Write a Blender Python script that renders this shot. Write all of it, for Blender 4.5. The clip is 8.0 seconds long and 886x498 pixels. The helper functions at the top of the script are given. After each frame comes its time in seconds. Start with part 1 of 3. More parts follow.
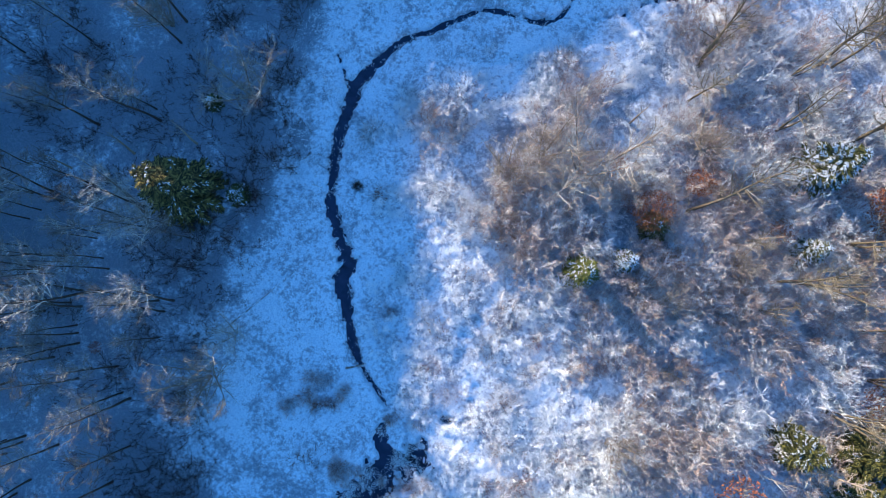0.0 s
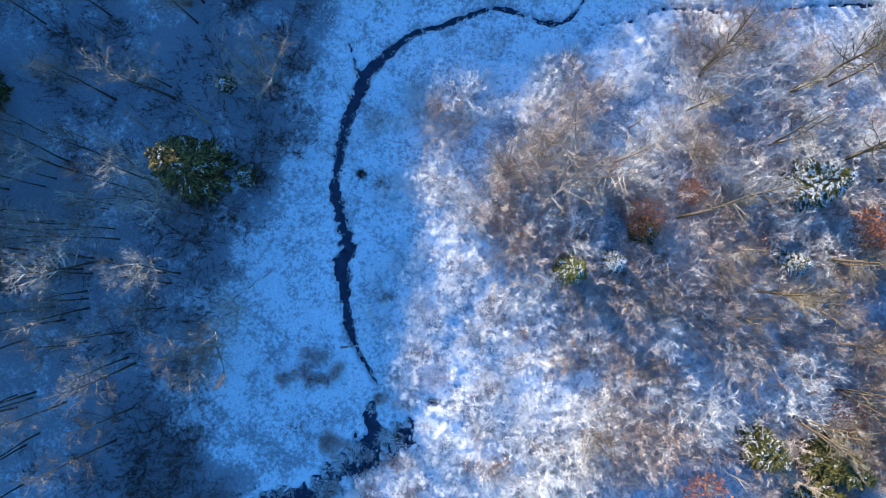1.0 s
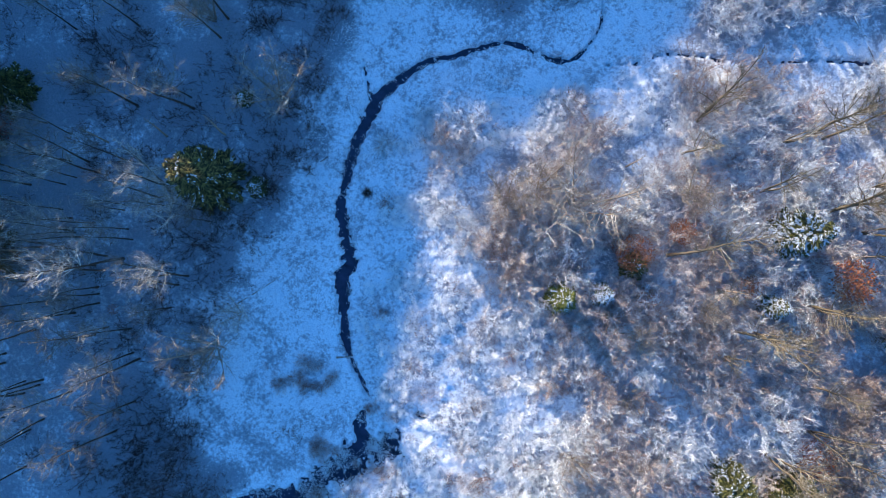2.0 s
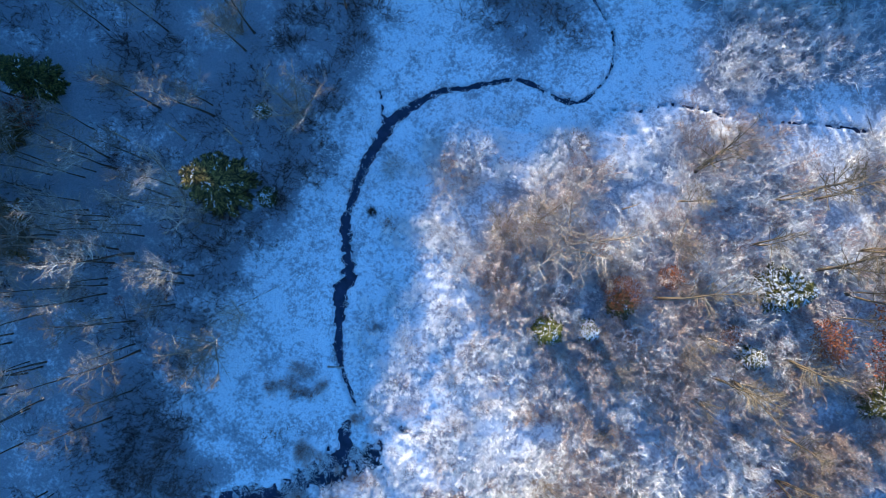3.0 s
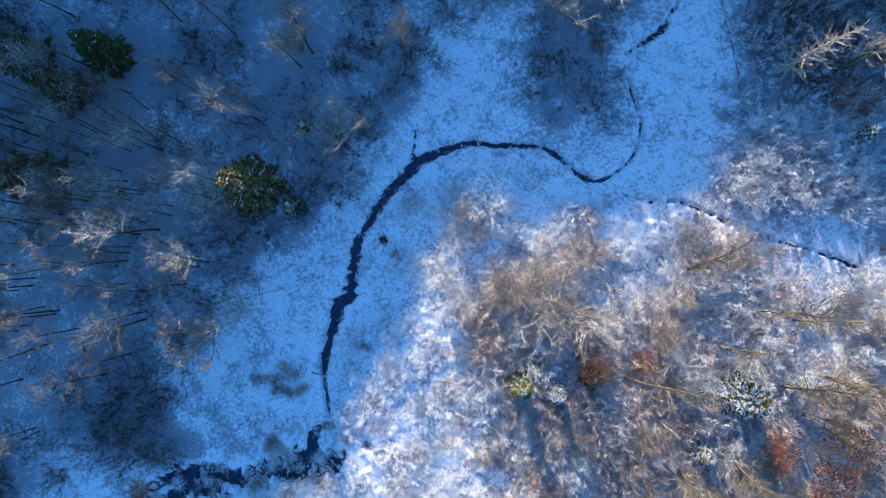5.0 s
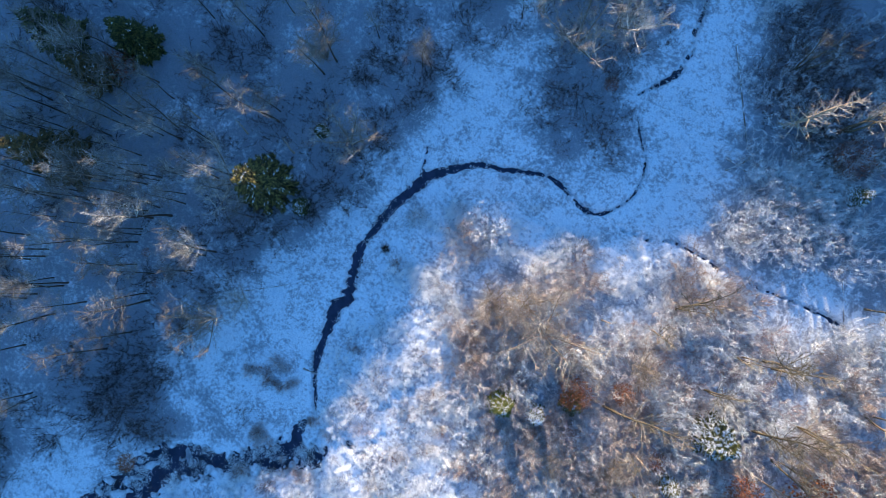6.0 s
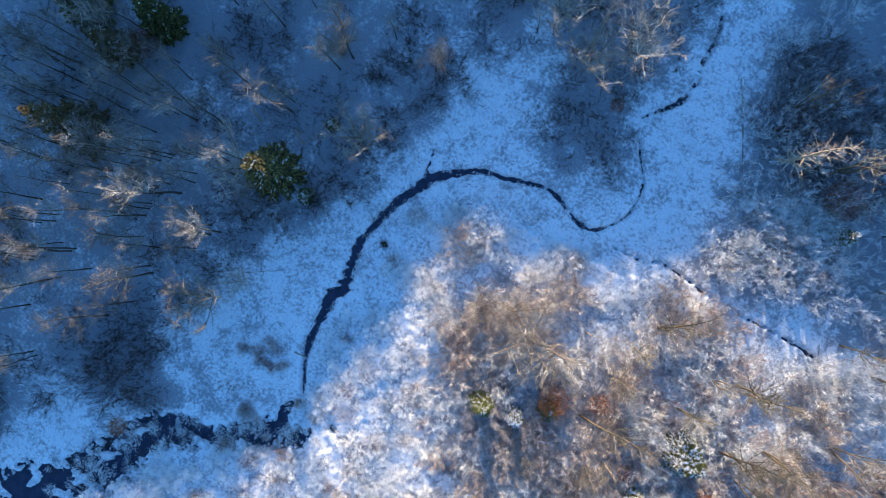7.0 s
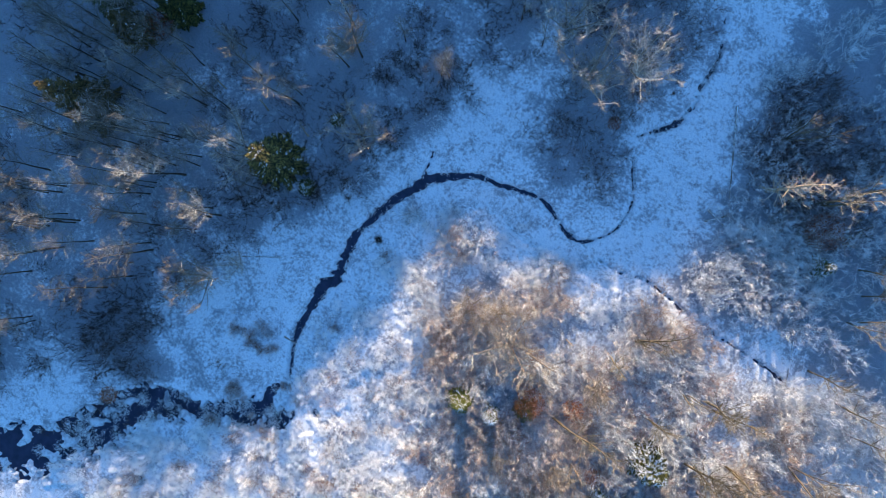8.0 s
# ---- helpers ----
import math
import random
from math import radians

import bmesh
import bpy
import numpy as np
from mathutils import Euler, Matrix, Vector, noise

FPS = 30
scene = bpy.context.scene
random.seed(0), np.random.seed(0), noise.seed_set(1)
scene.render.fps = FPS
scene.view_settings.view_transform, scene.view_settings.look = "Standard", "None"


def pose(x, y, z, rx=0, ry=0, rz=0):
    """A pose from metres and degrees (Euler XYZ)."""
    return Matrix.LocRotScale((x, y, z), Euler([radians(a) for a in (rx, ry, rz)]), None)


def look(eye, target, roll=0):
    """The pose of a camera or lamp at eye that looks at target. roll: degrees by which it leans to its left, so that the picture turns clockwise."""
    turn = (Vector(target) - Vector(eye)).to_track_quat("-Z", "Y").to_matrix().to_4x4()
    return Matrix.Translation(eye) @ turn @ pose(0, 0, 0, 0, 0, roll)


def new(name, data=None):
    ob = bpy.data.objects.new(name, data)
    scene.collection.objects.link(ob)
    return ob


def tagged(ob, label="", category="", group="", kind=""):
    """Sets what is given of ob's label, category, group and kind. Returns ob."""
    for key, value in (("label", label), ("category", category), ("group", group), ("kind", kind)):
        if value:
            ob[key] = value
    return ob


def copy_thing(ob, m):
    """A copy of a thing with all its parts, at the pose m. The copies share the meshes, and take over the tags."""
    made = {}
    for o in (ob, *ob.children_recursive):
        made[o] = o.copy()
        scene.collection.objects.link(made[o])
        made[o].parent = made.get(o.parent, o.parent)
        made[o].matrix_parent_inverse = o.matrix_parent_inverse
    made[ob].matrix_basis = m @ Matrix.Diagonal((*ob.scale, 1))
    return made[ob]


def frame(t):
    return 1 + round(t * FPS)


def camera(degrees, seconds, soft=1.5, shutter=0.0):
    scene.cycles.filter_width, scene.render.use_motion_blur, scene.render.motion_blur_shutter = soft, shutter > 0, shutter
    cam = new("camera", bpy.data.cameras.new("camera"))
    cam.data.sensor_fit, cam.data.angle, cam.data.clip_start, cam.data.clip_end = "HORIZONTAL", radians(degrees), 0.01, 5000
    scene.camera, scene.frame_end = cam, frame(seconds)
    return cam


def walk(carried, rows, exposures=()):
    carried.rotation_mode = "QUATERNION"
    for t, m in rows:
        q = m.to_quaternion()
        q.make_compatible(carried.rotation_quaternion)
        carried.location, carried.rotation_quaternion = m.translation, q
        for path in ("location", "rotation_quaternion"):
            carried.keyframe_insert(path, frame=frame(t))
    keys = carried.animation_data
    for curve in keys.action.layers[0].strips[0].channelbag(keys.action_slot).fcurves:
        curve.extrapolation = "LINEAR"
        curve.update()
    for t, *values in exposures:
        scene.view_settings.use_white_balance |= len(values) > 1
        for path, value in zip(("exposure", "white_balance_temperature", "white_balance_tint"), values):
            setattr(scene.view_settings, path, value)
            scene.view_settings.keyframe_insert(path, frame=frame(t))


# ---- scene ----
cam = camera(66.8, 8.0, soft=0.8)
ROWS = [
    (0.0, -0.014, 0.001, 62.036, 4.088, -0.006, -0.081),
    (0.5, 0.345, 1.208, 63.360, 2.237, 0.042, 1.683),
    (1.0, 0.579, 2.261, 64.734, 1.151, 0.134, 3.415),
    (1.5, 0.814, 3.328, 66.135, 1.059, 0.298, 5.249),
    (3.0, 1.475, 6.795, 70.180, 1.278, 0.809, 12.581),
    (3.5, 1.540, 7.995, 71.398, 1.287, 0.971, 15.691),
    (4.0, 1.602, 9.110, 72.669, 1.387, 1.231, 18.813),
    (4.5, 1.482, 10.205, 73.860, 1.460, 1.440, 21.987),
    (6.0, 0.949, 13.264, 77.603, 1.508, 1.835, 31.288),
    (6.5, 0.751, 14.146, 78.930, 1.018, 1.899, 34.184),
    (7.0, 0.593, 15.008, 80.174, 0.514, 1.883, 36.548),
    (7.5, 0.431, 15.905, 81.506, 0.018, 1.856, 38.777),
    (8.0, 0.279, 16.747, 82.860, -0.439, 1.703, 41.000),
]
walk(cam, [(t, pose(x, y, z, rx, ry, rz)) for t, x, y, z, rx, ry, rz in ROWS],
     exposures=[(0.0, 1.22, 5300, -3), (4.5, 1.26, 5500, -3), (8.0, 1.32, 6200, -2)])

# ---- world and sun ----
SUN_FROM = Vector((-0.66, 0.75, 0.0)).normalized()
ELEVATION = radians(15.5)
world = bpy.data.worlds.new("winter_sky")
scene.world = world
world.use_nodes = True
sky = world.node_tree.nodes.new("ShaderNodeTexSky")
sky.sky_type = "NISHITA"
sky.sun_disc = False
sky.sun_elevation = ELEVATION
sky.sun_rotation = math.atan2(SUN_FROM.x, SUN_FROM.y)
sky.ozone_density = 6.3
sky.dust_density = 0.3
background = world.node_tree.nodes["Background"]
background.inputs["Strength"].default_value = 0.15
world.node_tree.links.new(sky.outputs["Color"], background.inputs["Color"])

sun_data = bpy.data.lights.new("sun", "SUN")
sun_data.energy, sun_data.angle, sun_data.color = 4.9, radians(0.9), (1.0, 0.7, 0.45)
sun = new("sun", sun_data)
sun_dir = SUN_FROM * math.cos(ELEVATION) + Vector((0, 0, math.sin(ELEVATION)))
sun.matrix_world = look(sun_dir * 200, (0, 0, 0))

# ---- materials ----


def material(name, roughness=0.8, specular=0.3):
    m = bpy.data.materials.new(name)
    m.use_nodes = True
    bsdf = m.node_tree.nodes["Principled BSDF"]
    bsdf.inputs["Roughness"].default_value = roughness
    bsdf.inputs["Specular IOR Level"].default_value = specular
    return m, m.node_tree, bsdf


def noise_node(tree, scale, detail=4.0, coords="Object", rough=0.6):
    tc = tree.nodes.new("ShaderNodeTexCoord")
    n = tree.nodes.new("ShaderNodeTexNoise")
    n.inputs["Scale"].default_value = scale
    n.inputs["Detail"].default_value = detail
    n.inputs["Roughness"].default_value = rough
    tree.links.new(tc.outputs[coords], n.inputs["Vector"])
    return n.outputs["Fac"]


def ramp(tree, value, *stops):
    r = tree.nodes.new("ShaderNodeValToRGB")
    e = r.color_ramp.elements
    while len(e) < len(stops):
        e.new(0.5)
    for el, (at, col) in zip(e, stops):
        el.position = at
        el.color = (*col, 1) if len(col) == 3 else (col[0], col[0], col[0], 1)
    tree.links.new(value, r.inputs["Fac"])
    return r.outputs["Color"]


def mixed(tree, fac, a, b):
    m = tree.nodes.new("ShaderNodeMix")
    m.data_type = "RGBA"
    for socket, v in ((m.inputs["Factor"], fac), (m.inputs["A"], a), (m.inputs["B"], b)):
        if isinstance(v, bpy.types.NodeSocket):
            tree.links.new(v, socket)
        elif isinstance(v, tuple):
            socket.default_value = (*v, 1)
        else:
            socket.default_value = v
    return m.outputs["Result"]


def arith(tree, op, a, b):
    m = tree.nodes.new("ShaderNodeMath")
    m.operation = op
    m.use_clamp = True
    for socket, v in zip(m.inputs, (a, b)):
        if isinstance(v, bpy.types.NodeSocket):
            tree.links.new(v, socket)
        else:
            socket.default_value = v
    return m.outputs[0]


def bump(tree, bsdf, height, strength, distance):
    b = tree.nodes.new("ShaderNodeBump")
    b.inputs["Strength"].default_value = strength
    b.inputs["Distance"].default_value = distance
    tree.links.new(height, b.inputs["Height"])
    tree.links.new(b.outputs["Normal"], bsdf.inputs["Normal"])


def ground_material():
    m, t, b = material("snowy_ground", 0.75, 0.2)
    fine = noise_node(t, 2.6, 6.0, rough=0.72)
    mid = noise_node(t, 0.5, 5.0)
    grain = noise_node(t, 6.5, 3.0, rough=0.7)
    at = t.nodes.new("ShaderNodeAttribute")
    at.attribute_name = "litter_shade"
    snow = mixed(t, ramp(t, grain, (0.36, (0.0,)), (0.6, (1.0,))), (0.6, 0.66, 0.74),
                 ramp(t, mid, (0.3, (0.8, 0.85, 0.9)), (0.7, (0.9, 0.92, 0.94))))
    # dead leaves, darkened and tinted blue to carry the wood's shade
    litter_shade = ramp(t, fine, (0.38, (0.011, 0.015, 0.038)), (0.66, (0.07, 0.074, 0.12)))
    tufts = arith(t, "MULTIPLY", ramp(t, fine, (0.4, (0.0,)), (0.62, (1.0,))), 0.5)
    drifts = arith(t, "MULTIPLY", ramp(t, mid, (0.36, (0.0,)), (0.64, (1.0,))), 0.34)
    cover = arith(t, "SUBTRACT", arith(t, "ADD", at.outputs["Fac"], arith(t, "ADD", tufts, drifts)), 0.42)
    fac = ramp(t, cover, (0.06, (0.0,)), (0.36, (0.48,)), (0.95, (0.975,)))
    t.links.new(mixed(t, fac, snow, litter_shade), b.inputs["Base Color"])
    bump(t, b, fine, 0.7, 0.15)
    return m


def frost_material(name, bark_a, bark_b, frost, frost_colour=(0.84, 0.86, 0.88)):
    """Twigs, part of them white with rime in drifts: frost is the share."""
    m, t, b = material(name, 0.85, 0.2)
    geo = t.nodes.new("ShaderNodeNewGeometry")
    info = t.nodes.new("ShaderNodeObjectInfo")
    bark = mixed(t, info.outputs["Random"], bark_a, bark_b)
    patch = ramp(t, noise_node(t, 0.55, 3.0), (0.3, (0.0,)), (0.7, (1.0,)))
    v = arith(t, "ADD", arith(t, "ADD", arith(t, "MULTIPLY", geo.outputs["Random Per Island"], 0.36), arith(t, "MULTIPLY", patch, 0.42)),
              arith(t, "MULTIPLY", info.outputs["Random"], 0.22))
    lo = 0.4 + (0.5 - frost) * 0.62
    fac = ramp(t, v, (max(0.0, lo), (0.0,)), (lo + 0.22, (1.0,)))
    t.links.new(mixed(t, fac, bark, frost_colour), b.inputs["Base Color"])
    return m


def bark_material(name, dark, light, snow=0.0):
    m, t, b = material(name, 0.9, 0.2)
    grain = noise_node(t, 7.0, 5.0)
    big = noise_node(t, 0.9, 3.0)
    col = ramp(t, grain, (0.3, dark), (0.72, light))
    geo = t.nodes.new("ShaderNodeNewGeometry")
    sep = t.nodes.new("ShaderNodeSeparateXYZ")
    t.links.new(geo.outputs["Normal"], sep.inputs[0])
    fac = arith(t, "MULTIPLY", ramp(t, sep.outputs["Z"], (0.35, (0.0,)), (0.7, (1.0,))), arith(t, "MULTIPLY", ramp(t, big, (0.4, (0.0,)), (0.6, (1.0,))), snow))
    t.links.new(mixed(t, fac, col, (0.84, 0.86, 0.89)), b.inputs["Base Color"])
    bump(t, b, grain, 0.6, 0.03)
    return m


def leaf_material(name, *cols):
    m, t, b = material(name, 0.7, 0.25)
    geo = t.nodes.new("ShaderNodeNewGeometry")
    n = len(cols)
    c = ramp(t, geo.outputs["Random Per Island"], *[(i / (n - 1), col) for i, col in enumerate(cols)])
    t.links.new(c, b.inputs["Base Color"])
    return m


def water_material():
    m, t, b = material("dark_water", 0.08, 0.5)
    n = noise_node(t, 1.1, 3.0)
    t.links.new(ramp(t, n, (0.3, (0.024, 0.03, 0.058)), (0.75, (0.045, 0.052, 0.095))), b.inputs["Base Color"])
    b.inputs["IOR"].default_value = 1.33
    bump(t, b, noise_node(t, 2.2, 2.0), 0.12, 0.05)
    return m


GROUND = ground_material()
WATER = water_material()
FROST = frost_material("rimed_twigs", (0.25, 0.195, 0.17), (0.35, 0.285, 0.25), 0.8)
TAN = frost_material("tan_twigs", (0.34, 0.255, 0.21), (0.46, 0.355, 0.295), 0.46, (0.78, 0.77, 0.77))
RUSSET = frost_material("russet_twigs", (0.31, 0.19, 0.155), (0.4, 0.26, 0.215), 0.5)
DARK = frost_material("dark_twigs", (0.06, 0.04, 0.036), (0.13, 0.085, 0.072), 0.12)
TUSSOCK = frost_material("rimed_grass", (0.3, 0.2, 0.14), (0.42, 0.3, 0.22), 1.05, (0.87, 0.88, 0.89))
RUST = frost_material("russet_grass", (0.3, 0.15, 0.1), (0.44, 0.26, 0.19), 0.52)
HAY = frost_material("dry_meadow_grass", (0.26, 0.16, 0.12), (0.36, 0.24, 0.18), 0.62, (0.87, 0.88, 0.89))
STRAW = frost_material("dry_stems", (0.05, 0.037, 0.032), (0.1, 0.07, 0.055), 0.15)
TREE_TWIG = frost_material("tree_twigs", (0.15, 0.135, 0.115), (0.26, 0.235, 0.2), 0.22, (0.62, 0.6, 0.56))
PALE_TWIG = frost_material("pale_limbs", (0.23, 0.19, 0.15), (0.36, 0.31, 0.25), 0.34, (0.62, 0.59, 0.53))
OLIVE_TWIG = frost_material("olive_limbs", (0.12, 0.1, 0.065), (0.22, 0.18, 0.12), 0.25, (0.55, 0.52, 0.46))
BARK = bark_material("grey_brown_bark", (0.03, 0.024, 0.02), (0.13, 0.1, 0.08), 0.3)
BARK_GREY = bark_material("pale_grey_bark", (0.13, 0.1, 0.075), (0.36, 0.29, 0.22), 0.3)
BARK_OLIVE = bark_material("olive_bark", (0.07, 0.057, 0.038), (0.21, 0.165, 0.105), 0.3)
BARK_PALE = bark_material("weathered_wood", (0.28, 0.21, 0.14), (0.55, 0.44, 0.31), 0.35)
LOG = bark_material("snowy_log", (0.1, 0.08, 0.06), (0.3, 0.25, 0.2), 1.0)
NEEDLES = leaf_material("conifer_needles", (0.02, 0.028, 0.014), (0.07, 0.075, 0.024), (0.22, 0.2, 0.05))
NEEDLES_YELLOW = leaf_material("yellow_green_needles", (0.05, 0.075, 0.02), (0.14, 0.15, 0.03), (0.24, 0.22, 0.05))
NEEDLES_OLIVE = leaf_material("olive_needles", (0.022, 0.023, 0.012), (0.09, 0.08, 0.03), (0.36, 0.29, 0.085))
BROWN_NEEDLES = leaf_material("brownish_needles", (0.045, 0.045, 0.018), (0.14, 0.1, 0.035), (0.24, 0.16, 0.06))
SNOW = leaf_material("clinging_snow", (0.78, 0.82, 0.87), (0.86, 0.88, 0.9))
ORANGE = leaf_material("withered_beech_leaves", (0.2, 0.055, 0.022), (0.34, 0.115, 0.04), (0.42, 0.19, 0.09))
RED = leaf_material("red_withered_leaves", (0.16, 0.045, 0.025), (0.28, 0.085, 0.04), (0.34, 0.14, 0.08))

# ---- mesh helpers ----
rng = random.Random(11)


class Soup:
    """Loose pieces of one mesh."""

    def __init__(self):
        self.v, self.f = [], []

    def tube(self, pts, radii, sides):
        base = len(self.v)
        n = len(pts)
        for i, p in enumerate(pts):
            a = pts[min(i + 1, n - 1)] - pts[max(i - 1, 0)]
            side = a.orthogonal().normalized()
            up = a.cross(side).normalized()
            for k in range(sides):
                w = 2 * math.pi * k / sides
                self.v.append(p + (side * math.cos(w) + up * math.sin(w)) * radii[i])
        for i in range(n - 1):
            for k in range(sides):
                j = (k + 1) % sides
                self.f.append((base + i * sides + k, base + i * sides + j, base + (i + 1) * sides + j, base + (i + 1) * sides + k))
        self.f.append(tuple(base + (n - 1) * sides + k for k in range(sides)))

    def spike(self, a, b, r):
        base = len(self.v)
        d = b - a
        side = d.orthogonal().normalized()
        up = d.cross(side).normalized()
        w0 = rng.uniform(0, 2.1)
        for k in range(3):
            w = w0 + k * 2.0944
            self.v.append(a + (side * math.cos(w) + up * math.sin(w)) * r)
        self.v.append(b)
        for k in range(3):
            self.f.append((base + k, base + (k + 1) % 3, base + 3))

    def sliver(self, a, b, r):
        """The finest twigs and grass blades."""
        base = len(self.v)
        side = (b - a).cross(jitter(1.0)).normalized() * r
        self.v += [a + side, a - side, b]
        self.f.append((base, base + 1, base + 2))

    def leaf(self, p, along, across, bend):
        """A small leaf or spray folded along its middle."""
        base = len(self.v)
        self.v += [p, p + along * 0.5 + across - bend, p + along, p + along * 0.5 - across - bend]
        self.f += [(base, base + 1, base + 2), (base, base + 2, base + 3)]

    def mesh(self, name, mat, smooth=False):
        me = bpy.data.meshes.new(name)
        me.from_pydata([tuple(p) for p in self.v], [], self.f)
        me.materials.append(mat)
        if smooth:
            me.polygons.foreach_set("use_smooth", [True] * len(me.polygons))
        return me


def part(name, soup, mat, parent, label="", smooth=False):
    ob = new(name, soup.mesh(name, mat, smooth))
    ob.parent = parent
    return tagged(ob, label)


def aim(azimuth, rise):
    return Vector((math.cos(azimuth) * math.cos(rise), math.sin(azimuth) * math.cos(rise), math.sin(rise)))


def jitter(s):
    return Vector((rng.uniform(-s, s), rng.uniform(-s, s), rng.uniform(-s, s)))


def bent(p, d, length, n, wander, lift=0.0):
    """Points of a crooked branch."""
    pts = [p.copy()]
    for _ in range(n):
        d = (d + jitter(wander) + Vector((0, 0, lift))).normalized()
        p = p + d * (length / n)
        pts.append(p)
    return pts, d


# ---- the lie of the land ----
TABLES = {}


def lattice(x, y, scale, seed):
    """Smooth noise of 0 to 1 on the plan."""
    if seed not in TABLES:
        TABLES[seed] = np.random.RandomState(seed).rand(256, 256)
    table = TABLES[seed]
    gx, gy = np.asarray(x) / scale, np.asarray(y) / scale
    ix, iy = np.floor(gx).astype(int), np.floor(gy).astype(int)
    fx, fy = gx - ix, gy - iy
    fx, fy = fx * fx * (3 - 2 * fx), fy * fy * (3 - 2 * fy)
    a, b = table[ix % 256, iy % 256], table[(ix + 1) % 256, iy % 256]
    c, d = table[ix % 256, (iy + 1) % 256], table[(ix + 1) % 256, (iy + 1) % 256]
    return (a * (1 - fx) + b * fx) * (1 - fy) + (c * (1 - fx) + d * fx) * fy


def step01(a, b, x):
    s = np.clip((np.asarray(x, float) - a) / (b - a), 0, 1)
    return s * s * (3 - 2 * s)


# where the added hill's shade ends: u across the sun, v towards it
SHADE_EDGE_U = (-160, -39, -25, -11, -7, 1, 5, 10, 16, 24, 40, 50, 60, 160)
SHADE_EDGE_V = (-21, -21, -18.5, -12, -7.5, -1.5, 5, 9, 6, 5, 5, -5, -13, -13)


def shade_ridge(x, y):
    """An unseen wooded hill, added on the sunny side to shade the valley."""
    u = np.asarray(x) * SUN_FROM.y - np.asarray(y) * SUN_FROM.x
    v = np.asarray(x) * SUN_FROM.x + np.asarray(y) * SUN_FROM.y
    crest = (80 - np.interp(u, SHADE_EDGE_U, SHADE_EDGE_V)) * math.tan(ELEVATION) - 1.0
    return crest * step01(49, 80, v) * (1 + 0.05 * (lattice(x, y, 6.0, 5) - 0.5))


def smooth_line(points, per=8):
    """A Catmull-Rom line through (x, y, width) points."""
    p = np.array(points, float)
    p = np.vstack([2 * p[0] - p[1], p, 2 * p[-1] - p[-2]])
    out = []
    for i in range(1, len(p) - 2):
        for k in range(per):
            s = k / per
            out.append(0.5 * (2 * p[i] + (p[i + 1] - p[i - 1]) * s + (2 * p[i - 1] - 5 * p[i] + 4 * p[i + 1] - p[i + 2]) * s * s
                              + (3 * p[i] - p[i - 1] - 3 * p[i + 1] + p[i + 2]) * s ** 3))
    out.append(p[-2])
    return np.array(out)


CREEK = smooth_line([(-5.0, -10.1, 0.3), (-6.4, -7.9, 0.6), (-7.5, -6.3, 0.7), (-8.4, -3.8, 1.0), (-8.9, -1.2, 1.15), (-9.3, 1.4, 1.5),
                     (-8.7, 2.9, 1.5), (-9.1, 4.5, 1.3), (-9.9, 6.6, 1.1), (-10.5, 9.2, 1.15), (-10.2, 11.9, 1.05), (-9.7, 15.1, 1.0),
                     (-8.8, 17.8, 1.3), (-8.1, 20.0, 1.25), (-6.3, 21.9, 1.0), (-3.9, 24.1, 0.75), (-0.7, 25.3, 0.75)])
CREEK_NORTH = smooth_line([(-0.7, 25.3, 0.75), (2.5, 26.8, 0.6), (4.6, 27.2, 0.6), (7.1, 26.6, 0.65), (9.0, 26.0, 0.75), (11.1, 26.4, 0.6),
                           (12.6, 28.5, 0.35), (13.3, 30.8, 0.35), (12.6, 34.1, 0.3), (10.8, 36.2, 0.3), (9.0, 38.4, 0.25)])
BROOK = smooth_line([(7.8, 40.6, 0.3), (9.9, 44.0, 0.6), (10.6, 46.4, 0.7), (9.8, 49.8, 0.7), (9.2, 52.9, 0.45), (8.7, 54.8, 0.4), (6.3, 58.5, 0.3)])
TRICKLE = smooth_line([(12.4, 26.6, 0.2), (14.5, 26.2, 0.25), (17.3, 26.7, 0.42), (20.3, 28.1, 0.35), (25.9, 28.1, 0.4), (27.8, 28.2, 0.3),
                       (30.6, 28.6, 0.45), (34.6, 29.1, 0.3), (39.6, 29.6, 0.45), (44.0, 29.0, 0.3)])
SPRING = smooth_line([(-8.5, 19.2, 0.9), (-9.3, 21.1, 0.45), (-9.9, 23.0, 0.3)])
MARSH = smooth_line([(2.3, -11.2, 0.6), (-2.3, -11.5, 1.4), (-2.6, -14.6, 3.0), (-5.3, -15.9, 3.2), (-8.0, -18.8, 3.6), (-11.0, -21.2, 3.8), (-15.0, -22.6, 4.2),
                     (-17.6, -25.6, 4.6), (-18.6, -29.5, 5.2), (-20.5, -34.5, 6.0), (-25.5, -40.4, 6.5), (-33.0, -47.0, 6.5)])
MARSH_ARM = smooth_line([(-5.0, -10.1, 0.4), (-5.7, -12.6, 1.3), (-4.8, -15.5, 1.6)])
POOL = smooth_line([(-10.8, -32.0, 1.6), (-13.4, -35.5, 1.8)])
WATERS = ((CREEK, 0.0, 1.9), (CREEK_NORTH, 0.34, 2.2), (BROOK, 0.5, 2.0), (TRICKLE, 0.56, 1.6), (SPRING, 0.4, 1.5), (MARSH, 0.48, 1.6), (MARSH_ARM, 0.46, 1.5), (POOL, 0.47, 1.4))


